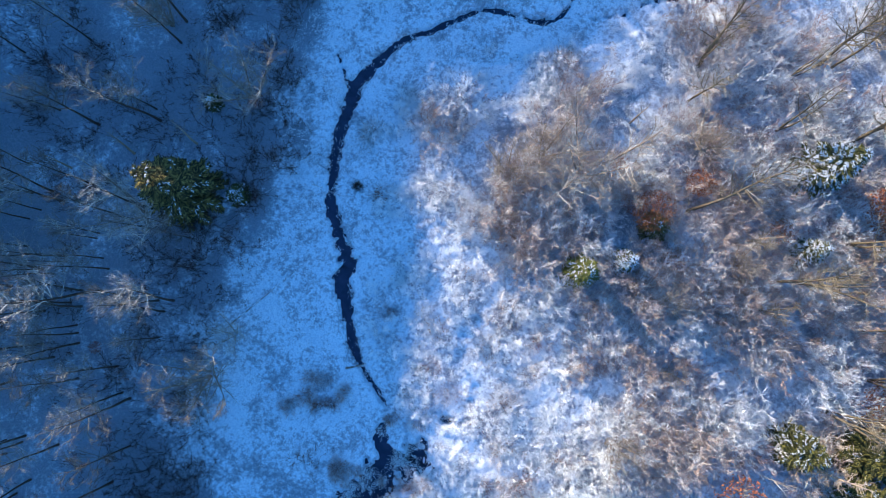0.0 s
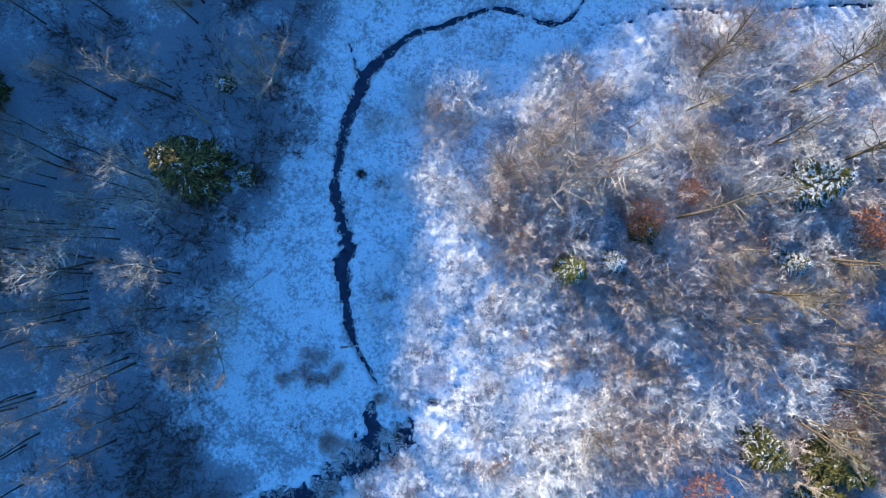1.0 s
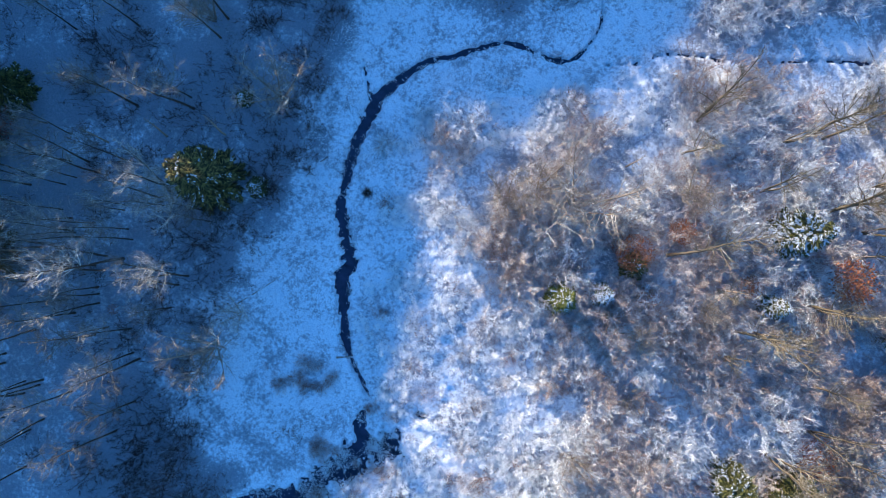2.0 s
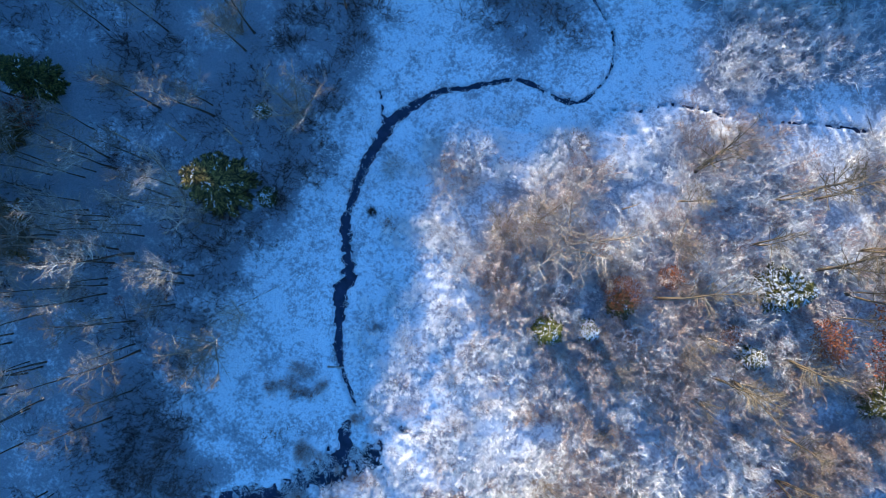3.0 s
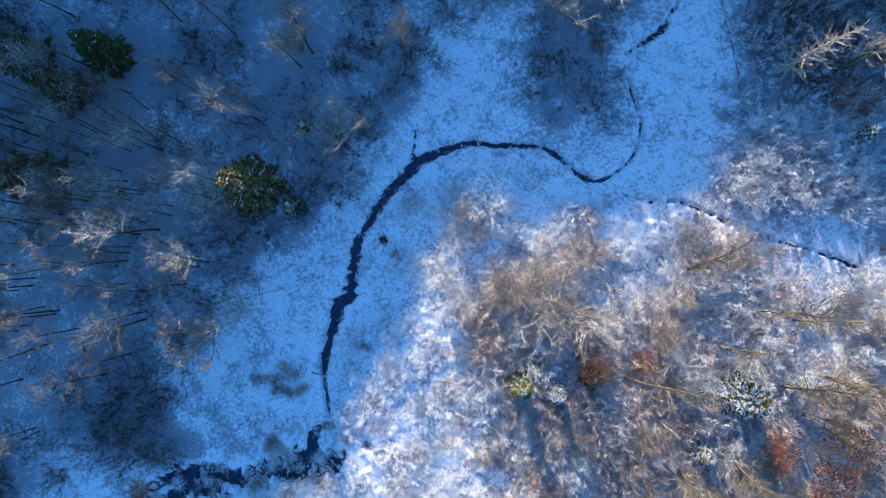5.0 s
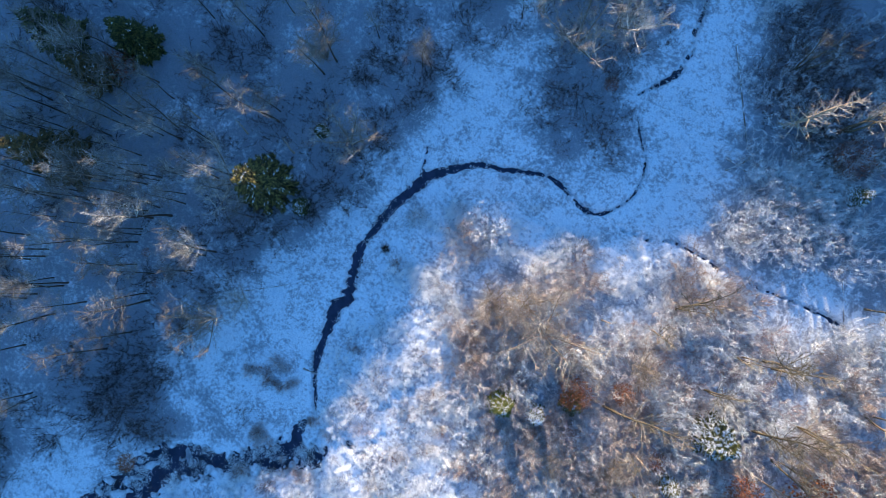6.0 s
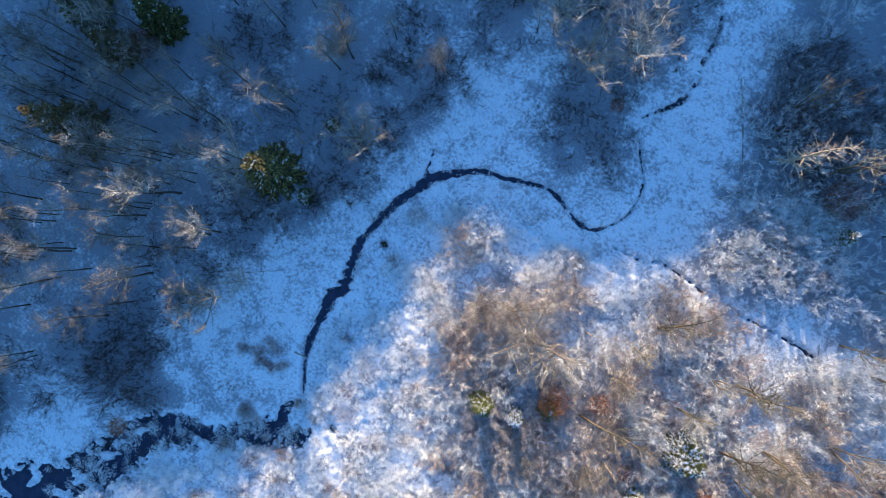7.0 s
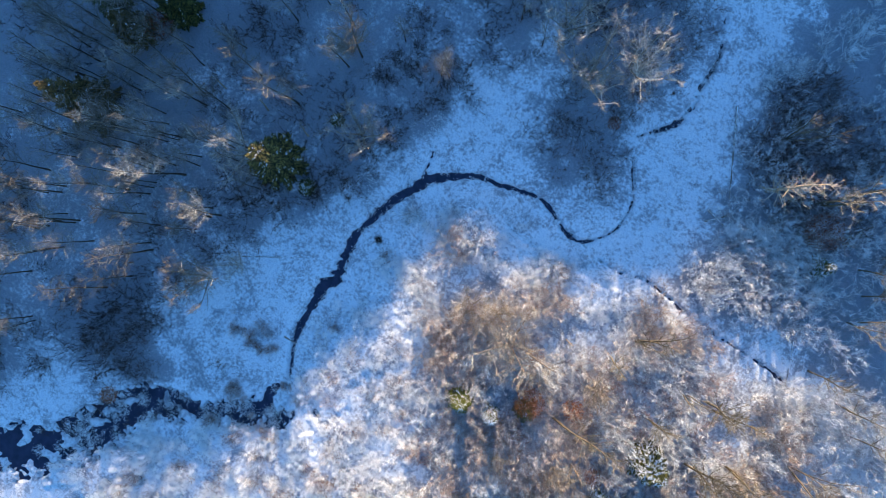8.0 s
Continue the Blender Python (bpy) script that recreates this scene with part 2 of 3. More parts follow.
def span(lo, hi, fine, far, dense=None):
    inner = list(np.arange(lo, hi + fine / 2, fine))
    if dense:
        a, b, step = dense
        inner = [v for v in inner if not a - fine < v < b + fine * 0.5] + list(np.arange(a, b, step))
        inner.sort()
    out, s, a, b = [], fine, inner[0], inner[-1]
    left, right = [], []
    while b < far:
        s *= 1.45
        a, b = a - s, b + s
        left.append(a)
        right.append(b)
    return np.array(left[::-1] + inner + right)


def nearest(line, x, y):
    """Distance to a line of the plan and the width there."""
    d = np.full(x.shape, 1e9)
    w = np.zeros(x.shape)
    for px, py, pw in line:
        q = (x - px) ** 2 + (y - py) ** 2
        m = q < d
        d[m], w[m] = q[m], pw
    return np.sqrt(d), w


def closer(line, times=4):
    """The same line with more points on it."""
    k = np.arange(0, len(line) - 1 + 0.5 / times, 1 / times)
    return np.stack([np.interp(k, np.arange(len(line)), line[:, c]) for c in range(3)], 1)


LEFT_EDGE_Y = (-60, -30, -18, -14, -9, -4, 0, 4, 9, 15, 20, 25, 34, 38, 75)
LEFT_EDGE_X = (-36, -30, -24.2, -23.3, -20.3, -20.4, -19, -16.4, -14.9, -12.9, -12.4, -12, -11, -8, 2)
RIGHT_WOOD = [(-2.8, 14), (-0.2, 18.3), (5, 17), (9.3, 15.5), (12, 18), (19.5, 21.6), (22.3, 26), (33, 26.5), (41, 27.5), (47, 24), (56, 22), (62, 10),
              (62, -26), (11, -26), (10.5, -17), (14, -11), (11.5, -4), (9, 1.3), (4.5, 4.5), (1, 9)]
NORTH_EAST = [(23, 30.5), (27, 31), (33, 33), (40, 35), (50, 32), (58, 36), (44, 58), (24, 74), (12, 74), (15.5, 58), (17, 50), (22, 42)]
THICKET_NORTH = [(-4, 39), (-2, 32), (3, 30), (8, 31), (9.5, 34), (6.5, 38), (6, 44), (7, 52), (2, 60), (-8, 60)]

MEADOW = [(-6.5, -4), (-3.5, 2), (-5, 8), (-6, 14), (-4, 19), (1, 22.5), (12, 23), (20, 26.5), (23, 27), (20, 22), (11, 17.5), (9, 15), (4, 16.5), (-0.2, 18),
          (-3, 14), (0, 8), (4.5, 4), (9, 1), (11, -4), (14, -10), (10, -18), (9, -30), (-20, -40), (-12, -24), (-1, -15), (3, -11), (-4, -9)]


def inside(poly, x, y):
    hit = np.zeros(np.shape(x), bool)
    for (x1, y1), (x2, y2) in zip(poly, poly[1:] + poly[:1]):
        cross = ((y1 > y) != (y2 > y)) & (x < (x2 - x1) * (y - y1) / (y2 - y1 + 1e-9) + x1)
        hit ^= cross
    return hit


def build_ground():
    xs, ys = span(-66, 63, 0.4, 2600, (-33, 45, 0.22)), span(-49, 76, 0.4, 2600, (-44, 58, 0.23))
    X, Y = np.meshgrid(xs, ys)
    near = (X > -70) & (X < 67) & (Y > -53) & (Y < 80)
    hummock = 0.16 * lattice(X, Y, 1.7, 1) + 0.09 * lattice(X, Y, 0.7, 2) + 0.25 * lattice(X, Y, 9, 3)
    Z = np.where(near, hummock, 0.2) + shade_ridge(X, Y)
    tufty = inside(MEADOW, X + 3 * (lattice(X, Y, 1.5, 16) - 0.5), Y + 3 * (lattice(X, Y, 1.5, 17) - 0.5))
    Z += np.where(tufty, 0.16 * lattice(X, Y, 1.1, 18) + 0.2 * lattice(X, Y, 0.45, 19), 0)
    blobs = 0.5 * lattice(X, Y, 1.5, 46) + 0.3 * lattice(X, Y, 0.65, 47) + 0.2 * lattice(X, Y, 0.3, 48)
    ragged = 0.45 * lattice(X, Y, 0.3, 7) + 0.3 * lattice(X, Y, 0.6, 6) + 0.25 * lattice(X, Y, 1.6, 8)
    wet = np.zeros(X.shape)
    for line, gaps, rough in WATERS:
        pad = 4.0
        box = (X > line[:, 0].min() - pad) & (X < line[:, 0].max() + pad) & (Y > line[:, 1].min() - pad) & (Y < line[:, 1].max() + pad)
        d, w = nearest(closer(line), X[box], Y[box])
        half = w / 2 * (1 + rough * (ragged[box] - 0.5))
        keep = 1 - step01(half - 0.22, half + 0.12, d)
        keep *= step01(gaps - 0.12, gaps + 0.05, (blobs if 0.455 < gaps < 0.49 else ragged)[box] * 1.02) if gaps else 1
        wet[box] = np.maximum(wet[box], keep)
    Z -= wet * (Z + 0.55) * near
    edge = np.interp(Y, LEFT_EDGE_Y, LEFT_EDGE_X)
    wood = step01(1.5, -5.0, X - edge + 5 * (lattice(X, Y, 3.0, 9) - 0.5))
    # leaf cover plus painted shade: darker in the wood, its patches and the thickets
    litter_shade = 0.12 + 0.38 * wood
    shade_patch = step01(0.42, 0.8, 0.7 * lattice(X, Y, 6.0, 27) + 0.3 * lattice(X, Y, 2.2, 28))
    litter_shade += 0.72 * wood * shade_patch
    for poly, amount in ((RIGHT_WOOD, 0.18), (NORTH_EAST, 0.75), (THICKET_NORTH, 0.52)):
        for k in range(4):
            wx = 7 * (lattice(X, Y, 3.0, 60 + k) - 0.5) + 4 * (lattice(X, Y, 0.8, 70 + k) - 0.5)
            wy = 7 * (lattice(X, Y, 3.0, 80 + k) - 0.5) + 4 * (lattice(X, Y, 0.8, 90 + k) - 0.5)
            litter_shade += amount / 4 * inside(poly, X + wx, Y + wy)
    litter_shade += 0.2 * (lattice(X, Y, 4.0, 14) - 0.5) + 0.3 * step01(0.6, 0.9, lattice(X, Y, 1.9, 15)) * lattice(X, Y, 0.5, 29)
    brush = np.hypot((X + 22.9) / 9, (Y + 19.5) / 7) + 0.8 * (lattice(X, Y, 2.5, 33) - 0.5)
    litter_shade += 0.6 * step01(1.2, 0.3, brush)
    ny, nx = X.shape
    me = bpy.data.meshes.new("ground")
    me.vertices.add(nx * ny)
    me.vertices.foreach_set("co", np.stack([X, Y, Z], -1).ravel())
    i = np.arange(nx * ny).reshape(ny, nx)
    quads = np.stack([i[:-1, :-1], i[:-1, 1:], i[1:, 1:], i[1:, :-1]], -1).reshape(-1, 4)
    me.loops.add(quads.size)
    me.loops.foreach_set("vertex_index", quads.ravel())
    me.polygons.add(len(quads))
    me.polygons.foreach_set("loop_start", np.arange(len(quads)) * 4)
    me.polygons.foreach_set("use_smooth", np.ones(len(quads), bool))
    me.update(calc_edges=True)
    me.attributes.new("litter_shade", "FLOAT", "POINT").data.foreach_set("value", litter_shade.ravel())
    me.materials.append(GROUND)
    tagged(new("ground", me), "snow-covered valley floor with dead leaves showing through and blue shade painted in", "ground", kind="structure")


build_ground()


def build_water(line, label, depth, extra=0.8):
    s = Soup()
    for k, (x, y, w) in enumerate(line):
        a, b = line[max(k - 1, 0)], line[min(k + 1, len(line) - 1)]
        t = Vector((b[0] - a[0], b[1] - a[1], 0)).normalized()
        n = Vector((-t.y, t.x, 0)) * (w / 2 + extra)
        c = Vector((x, y, -0.18 - depth))
        s.v += [c + n, c - n]
        if k:
            q = 2 * k
            s.f.append((q - 2, q - 1, q + 1, q))
    tagged(new("water", s.mesh("water", WATER)), label, "creek", kind="structure")


build_water(CREEK, "dark open water of a narrow winding creek", 0.000)
build_water(CREEK_NORTH, "thin dark creek winding through snow", 0.006)
build_water(BROOK, "broken dark brook between snowy tufts", 0.012)
build_water(TRICKLE, "thin dark trickle under snow", 0.018)
build_water(SPRING, "small dark side runnel of the creek", 0.024)
for ln, depth in ((MARSH, 0.03), (MARSH_ARM, 0.036), (POOL, 0.042)):
    build_water(ln, "dark marsh water between snowy tufts", depth)


# ---- plants ----
def put(proto, x, y, size=1.0, tall=1.0, lean=0.0, towards=0.0, first=False):
    z = float(shade_ridge(x, y)) + 0.05
    m = pose(x, y, z) @ Matrix.Rotation(lean, 4, Vector((-math.sin(towards), math.cos(towards), 0))) @ pose(0, 0, 0, 0, 0, rng.uniform(0, 360)) @ Matrix.Diagonal((size, size, size * tall, 1))
    if first:
        proto.matrix_basis = m
        return proto
    keep = proto.scale.copy()
    proto.scale = (1, 1, 1)
    made = copy_thing(proto, m)
    proto.scale = keep
    return made


class Stock:
    """Some prototypes of a kind, laid out by turns; the first use of each is the prototype itself."""

    def __init__(self, protos):
        self.protos, self.used = protos, set()

    def plant(self, x, y, size=1.0, tall=1.0, lean=0.0, towards=0.0):
        i = len(self.used) if len(self.used) < len(self.protos) else rng.randrange(len(self.protos))
        fresh = i not in self.used
        self.used.add(i)
        if fresh:
            return put(self.protos[i], x, y, size, tall, lean, towards, True)
        return put(self.protos[i], x, y, size, tall, lean, towards)


def shrub_soup(stems, twigs, height, spread, thick=0.012):
    """A fan of stems from one stool, with fine twigs running out along them."""
    s = Soup()
    for k in range(stems):
        az = rng.uniform(0, 6.283)
        rise = rng.uniform(spread, 1.45)
        h = height * rng.uniform(0.55, 1.08)
        root = Vector((rng.gauss(0, 0.22), rng.gauss(0, 0.22), -0.05)) * height
        pts, d = bent(root, aim(az, rise), h, 4, 0.13, 0.03)
        s.spike(pts[0], pts[3], thick * 1.4)
        s.spike(pts[2], pts[4], thick)
        for _ in range(twigs):
            f = rng.uniform(0.3, 1.0)
            i = min(int(f * 4), 3)
            a = pts[i].lerp(pts[i + 1], f * 4 - i)
            dd = (d + jitter(0.6)).normalized()
            ln = h * rng.uniform(0.16, 0.36)
            b = a + dd * ln
            s.sliver(a, b, thick * rng.uniform(0.8, 1.3))
            for _ in range(5):
                c = a.lerp(b, rng.uniform(0.2, 0.95))
                s.sliver(c, c + (dd + jitter(0.85)).normalized() * ln * rng.uniform(0.4, 0.8), thick * 0.85)
    return s


def tuft_soup(blades, height, spread, thick=0.02, wide=0.36):
    s = Soup()
    for _ in range(blades):
        root = Vector((rng.gauss(0, wide), rng.gauss(0, wide), -0.05))
        az = math.atan2(root.y, root.x) + rng.gauss(0, 0.8)
        s.sliver(root, root + aim(az, rng.uniform(spread, 1.45)) * height * rng.uniform(0.5, 1.1), thick * rng.uniform(0.7, 1.5))
    return s


def rimed_soup(blades, flakes, height):
    """A tussock bowed under rime: blades, and small white clumps gathered in a few uneven cushions."""
    s = tuft_soup(blades, height, 0.5, 0.02, 0.26)
    cushions = [(rng.gauss(0, 0.3), rng.gauss(0, 0.3), rng.uniform(0.16, 0.36), rng.uniform(0.55, 1.0)) for _ in range(6)]
    for _ in range(flakes * 2):
        cx, cy, cr, ch = rng.choice(cushions)
        a, q = rng.uniform(0, 6.283), math.sqrt(rng.random())
        p = Vector((cx + math.cos(a) * q * cr, cy + math.sin(a) * q * cr, height * ch * (0.85 - 0.6 * q * q) * rng.uniform(0.7, 1.1)))
        d = aim(rng.uniform(0, 6.283), rng.uniform(-0.7, 0.7))
        w = rng.uniform(0.06, 0.15)
        s.leaf(p, d * w, d.cross(Vector((0, 0, 1)) + jitter(0.6)).normalized() * w * 0.36, Vector((0, 0, w * 0.25)))
    return s


def loose(name, soup, mat, label, category, group):
    return tagged(new(name, soup.mesh(name, mat)), label, category, group)


def bare_tree(height, limbs, first, slant, reach, bark, label, fork=0, splay=(1.0, 1.35), twigs=4, sway=0.05, fat=0.012, name="bare_tree", twig_mat=None, category="tree", bough=0.03):
    """A leafless tree: trunk (or several stems) and a crown of limbs, branches and twigs."""
    root = tagged(new(name), label, category, name + "s")
    crown = Soup()
    stems = max(1, fork)
    for k in range(stems):
        trunk = Soup()
        d0 = Vector((0, 0, 1)) if stems == 1 else aim(k * 6.283 / stems + rng.uniform(-0.4, 0.4), rng.uniform(*splay))
        h = height * (1.0 if k == 0 else rng.uniform(0.7, 1.0))
        pts, _ = bent(Vector((0, 0, -0.3)) + (jitter(0.15) if stems > 1 else Vector()), d0, h, 9, sway, 0.03)
        r0 = height * fat * (1.0 if k == 0 else rng.uniform(0.6, 0.9))
        radii = [r0 * (1.25 if i == 0 else 1) * (1 - 0.88 * i / 9) for i in range(10)]
        trunk.tube(pts, radii, 6)
        for j in range(limbs // stems):
            f = first + (0.97 - first) * (j + rng.random()) / (limbs // stems)
            i = min(int(f * 9), 8)
            a = pts[i].lerp(pts[i + 1], f * 9 - i)
            ln = height * reach * (1.1 - 0.75 * (f - first) / (1 - first)) * rng.uniform(0.6, 1.15)
            az = rng.uniform(0, 6.283)
            lp, ld = bent(a, aim(az, slant + rng.uniform(-0.25, 0.3)), ln, 4, 0.17, 0.07)
            lr = max(bough, radii[i] * 0.5)
            (crown if twigs else trunk).tube(lp, [lr * (1 - 0.85 * q / 4) for q in range(5)], 4)
            for _ in range(twigs + 2):
                g = rng.uniform(0.25, 1.0)
                q = min(int(g * 4), 3)
                b = lp[q].lerp(lp[q + 1], g * 4 - q)
                bd = (ld + jitter(0.8) + Vector((0, 0, 0.2))).normalized()
                bl = ln * rng.uniform(0.2, 0.45)
                e = b + bd * bl
                crown.spike(b, e, max(bough * 0.6, lr * 0.42))
                for _ in range(twigs):
                    c = b.lerp(e, rng.uniform(0.2, 1.0))
                    td = (bd + jitter(0.85)).normalized()
                    tl = bl * rng.uniform(0.3, 0.7)
                    crown.sliver(c, c + td * tl, 0.012)
                    for _ in range(2):
                        m2 = c + td * tl * rng.uniform(0.2, 0.9)
                        crown.sliver(m2, m2 + (td + jitter(0.9)).normalized() * tl * 0.6, 0.009)
        part("trunk", trunk, bark, root, smooth=True)
    if twigs:
        part("crown", crown, twig_mat or TREE_TWIG, root)
    return root


def conifer(height, radius, needles, label, snow=0.5, leafy=None, name="conifer"):
    """Trunk, tiers of drooping boughs made of many sprays, and snow lying on them."""
    root = tagged(new(name), label, "conifer tree", "conifers")
    trunk, boughs, white = Soup(), Soup(), Soup()
    pts = [Vector((0, 0, -0.2)), Vector((0.03, 0, height * 0.5)), Vector((0, 0.02, height))]
    trunk.tube(pts, [height * 0.018, height * 0.011, 0.02], 6)
    z = height * 0.08
    while z < height * 0.985:
        f = z / height
        n = max(5, int(9 * (1 - f) + 5))
        off = rng.uniform(0, 6.283)
        for k in range(n):
            az = off + k * 6.283 / n + rng.uniform(-0.25, 0.25)
            ln = radius * (1 - f) ** 0.8 * rng.uniform(0.72, 1.15) + 0.12
            rise = 0.25 + 0.9 * f * f - 0.35 * (1 - f)
            lp, ld = bent(Vector((0, 0, z)), aim(az, rise), ln, 4, 0.08, -0.06)
            boughs.spike(lp[0], lp[4], 0.03)
            laden = rng.random() < snow * 1.25
            for j in range(int(14 + ln * 22)):
                g = rng.uniform(0.18, 1.0)
                q = min(int(g * 4), 3)
                a = lp[q].lerp(lp[q + 1], g * 4 - q)
                side = Vector((-math.sin(az), math.cos(az), 0)) * rng.choice((-1, 1))
                d = (Vector((math.cos(az), math.sin(az), -0.15)) * rng.uniform(0.5, 1.0) + side * rng.uniform(0.2, 0.9) + jitter(0.3)).normalized()
                sl = (0.26 + 0.26 * ln * (1.15 - g)) * rng.uniform(0.6, 1.3)
                across = d.cross(Vector((0, 0, 1))).normalized() * sl * 0.15
                boughs.leaf(a, d * sl, across, Vector((0, 0, sl * 0.12)))
                boughs.leaf(a, (d + jitter(0.5)).normalized() * sl * 0.8, across * 0.8, Vector((0, 0, sl * 0.1)))
                if laden and g > 0.35 and rng.random() < 0.1 + snow * 0.42:
                    white.leaf(a + Vector((0, 0, 0.07)), d * sl * (0.5 + 0.5 * snow), across * (0.4 + 0.8 * snow), Vector((0, 0, sl * 0.05)))
            if laden and snow > 0.6:
                a = lp[2] + Vector((0, 0, 0.08))
                white.leaf(a, (lp[4] - lp[2]) * 1.1, Vector((-math.sin(az), math.cos(az), 0)) * (0.03 + 0.014 * ln), Vector((0, 0, 0.05)))
        z += height * rng.uniform(0.05, 0.075)
    part("trunk", trunk, BARK, root)
    part("crown", boughs, needles, root)
    if snow:
        tagged(part("snow", white, SNOW, root, "snow lying on the boughs"), kind="stuff")
    return root


def beech(height, radius, mat, label, leaves=420):
    root = tagged(new("beech_sapling"), label, "young tree", "beech saplings")
    wood = shrub_soup(7, 6, height, 0.9, 0.02)
    tagged(part("stem", wood, TREE_TWIG, root), kind="stuff")
    s = Soup()
    for _ in range(leaves):
        az, r = rng.uniform(0, 6.283), radius * math.sqrt(rng.random())
        z = height * (0.3 + 0.72 * rng.random() * (1 - 0.45 * r / radius))
        d = aim(rng.uniform(0, 6.283), rng.uniform(-0.6, 0.5))
        sl = rng.uniform(0.08, 0.16)
        s.leaf(Vector((math.cos(az) * r, math.sin(az) * r, z)), d * sl, d.orthogonal().normalized() * sl * 0.4, Vector((0, 0, 0.02)))
    tagged(part("foliage", s, mat, root), kind="stuff")
    return root


# tall trees of the wood on the sunny side: x, y, height
WEST = [(-33.1, 24.2, 11), (-24.2, 26.0, 14), (-24.7, 24.0, 12), (-32.1, 16.1, 13), (-26.4, 16.5, 15), (-26.8, 17.6, 9), (-27.4, 8.4, 13), (-31.7, 5.9, 9),
        (-27.1, 6.3, 8), (-23.1, 5.4, 8), (-36.1, 9.8, 12), (-31.3, 3.6, 9), (-35.8, 2.2, 10), (-31.4, 0.6, 16), (-28.2, -0.1, 10), (-24.7, -0.3, 13),
        (-25.5, -1.3, 11), (-33.2, -0.8, 12), (-36.5, -1.2, 12), (-33.5, -2.5, 9), (-33.4, -3.2, 10), (-36.5, -4.2, 12), (-35.5, -5.4, 12), (-32.0, -6.4, 9),
        (-33.2, -7.3, 11), (-28.4, -9.1, 14), (-29.1, -8.6, 11), (-37.1, -16.3, 12), (-38.0, -13.0, 11), (-29.7, -16.5, 12)]
FAR_WEST = [(-40.3, 0.0, 13), (-35.0, 8.9, 12), (-50.8, 4.8, 11), (-48.6, 4.3, 12), (-47.5, 7.5, 10), (-40.8, 9.7, 11), (-38.4, 12.4, 9), (-35.8, 17.5, 9),
            (-40.2, -15.5, 12), (-38.2, -21.2, 11), (-41.8, -10.3, 12), (-34.5, -25.5, 10), (-43.9, -4.6, 12), (-46.2, -14.1, 11), (-52.2, -7.1, 12),
            (-43.2, 3.4, 9), (-37.1, 4.0, 10)]
EAST = [(22.9, 18.2, 11), (23.9, 21.7, 13), (31.1, 15.5, 12), (32.7, 20.6, 10), (38.7, 14.9, 13), (27.9, 5.1, 8), (32.1, 1.3, 13), (29.0, -1.3, 8),
        (38.1, -3.1, 11), (34.6, -10.5, 13), (36.3, -11.0, 12), (35.3, 21.7, 16), (36.5, 21.4, 12), (37.8, 14.2, 15), (42.0, 32.6, 11), (47.1, 31.8, 12),
        (41.7, 40.0, 11), (38.4, 45.7, 9), (40.9, 43.6, 9), (48.0, 22.4, 12), (40.7, 10.0, 9), (36.9, 4.9, 14), (29.9, 1.3, 14), (29.5, 48.3, 15), (21.6, 51.9, 11)]
SPREADING = [(-21.0, -7.0, 10.5), (-17.8, 18.8, 10), (-1.3, 42.0, 12), (1.8, 46.2, 13.5), (-7.4, 44.9, 11), (-27.4, 7.5, 10), (12.8, 11.3, 12), (20.3, -0.5, 6), (17.4, 10.3, 6), (20.4, -6.9, 4), (27.0, 3.0, 6), (24.0, 14.0, 8), (9.0, 13.0, 8), (6.0, 11.5, 7), (15.5, -13.5, 6),
             (-25.5, 25.8, 9), (-19.0, -3.4, 5)]
SNAGS = [(-22.9, 14.3, 6.5), (-28.8, 13.4, 6.5), (-34.5, 12.0, 6), (17.5, 16.2, 6), (29.0, -1.3, 7), (27.9, 5.1, 7)]

west_stock = Stock([bare_tree(12, 26, 0.42, 0.7, 0.25, BARK, "tall slender leafless tree with dark bark in snow", twigs=4, fat=0.0095, bough=0.03) for _ in range(5)])
for x, y, h in WEST + FAR_WEST:
    west_stock.plant(x, y, h / 12, 1.05, rng.uniform(0, 0.05), rng.uniform(0, 6.28))
for _ in range(46):
    x, y = rng.uniform(-64, -26), rng.uniform(-44, 34)
    if x < np.interp(y, LEFT_EDGE_Y, LEFT_EDGE_X) - 8 and float(shade_ridge(x, y)) < 8 and (x < -38 or y < -17 or y > 26):
        west_stock.plant(x, y, rng.uniform(0.7, 1.05), 1.05, rng.uniform(0, 0.06), rng.uniform(0, 6.28))
for _ in range(36):
    x, y = rng.uniform(-48, -24), rng.uniform(-30, 14)
    if x < np.interp(y, LEFT_EDGE_Y, LEFT_EDGE_X) - 5:
        west_stock.plant(x, y, rng.uniform(0.6, 1.0), 1.05, rng.uniform(0, 0.05), rng.uniform(0, 6.28))
for _ in range(26):
    x, y = rng.uniform(-36, 6), rng.uniform(30, 66)
    if x < np.interp(y, LEFT_EDGE_Y, LEFT_EDGE_X) - 1 and float(shade_ridge(x, y)) < 10:
        west_stock.plant(x, y, rng.uniform(0.5, 0.95), 1.05, rng.uniform(0, 0.06), rng.uniform(0, 6.28))
for _ in range(34):
    west_stock.plant(rng.uniform(-54, -33), rng.uniform(-14, 14), rng.uniform(0.75, 1.05), 1.05, rng.uniform(0, 0.05), rng.uniform(0, 6.28))
# unseen trees added along the crest, to fray the edge of its shade
for k in range(40):
    u, v = -4 + k * 1.7 + rng.uniform(-1, 1), rng.uniform(78, 84)
    x, y = u * SUN_FROM.y + v * SUN_FROM.x, -u * SUN_FROM.x + v * SUN_FROM.y
    west_stock.plant(x, y, rng.uniform(0.35, 0.6), 1.0, rng.uniform(0, 0.06), rng.uniform(0, 6.28))
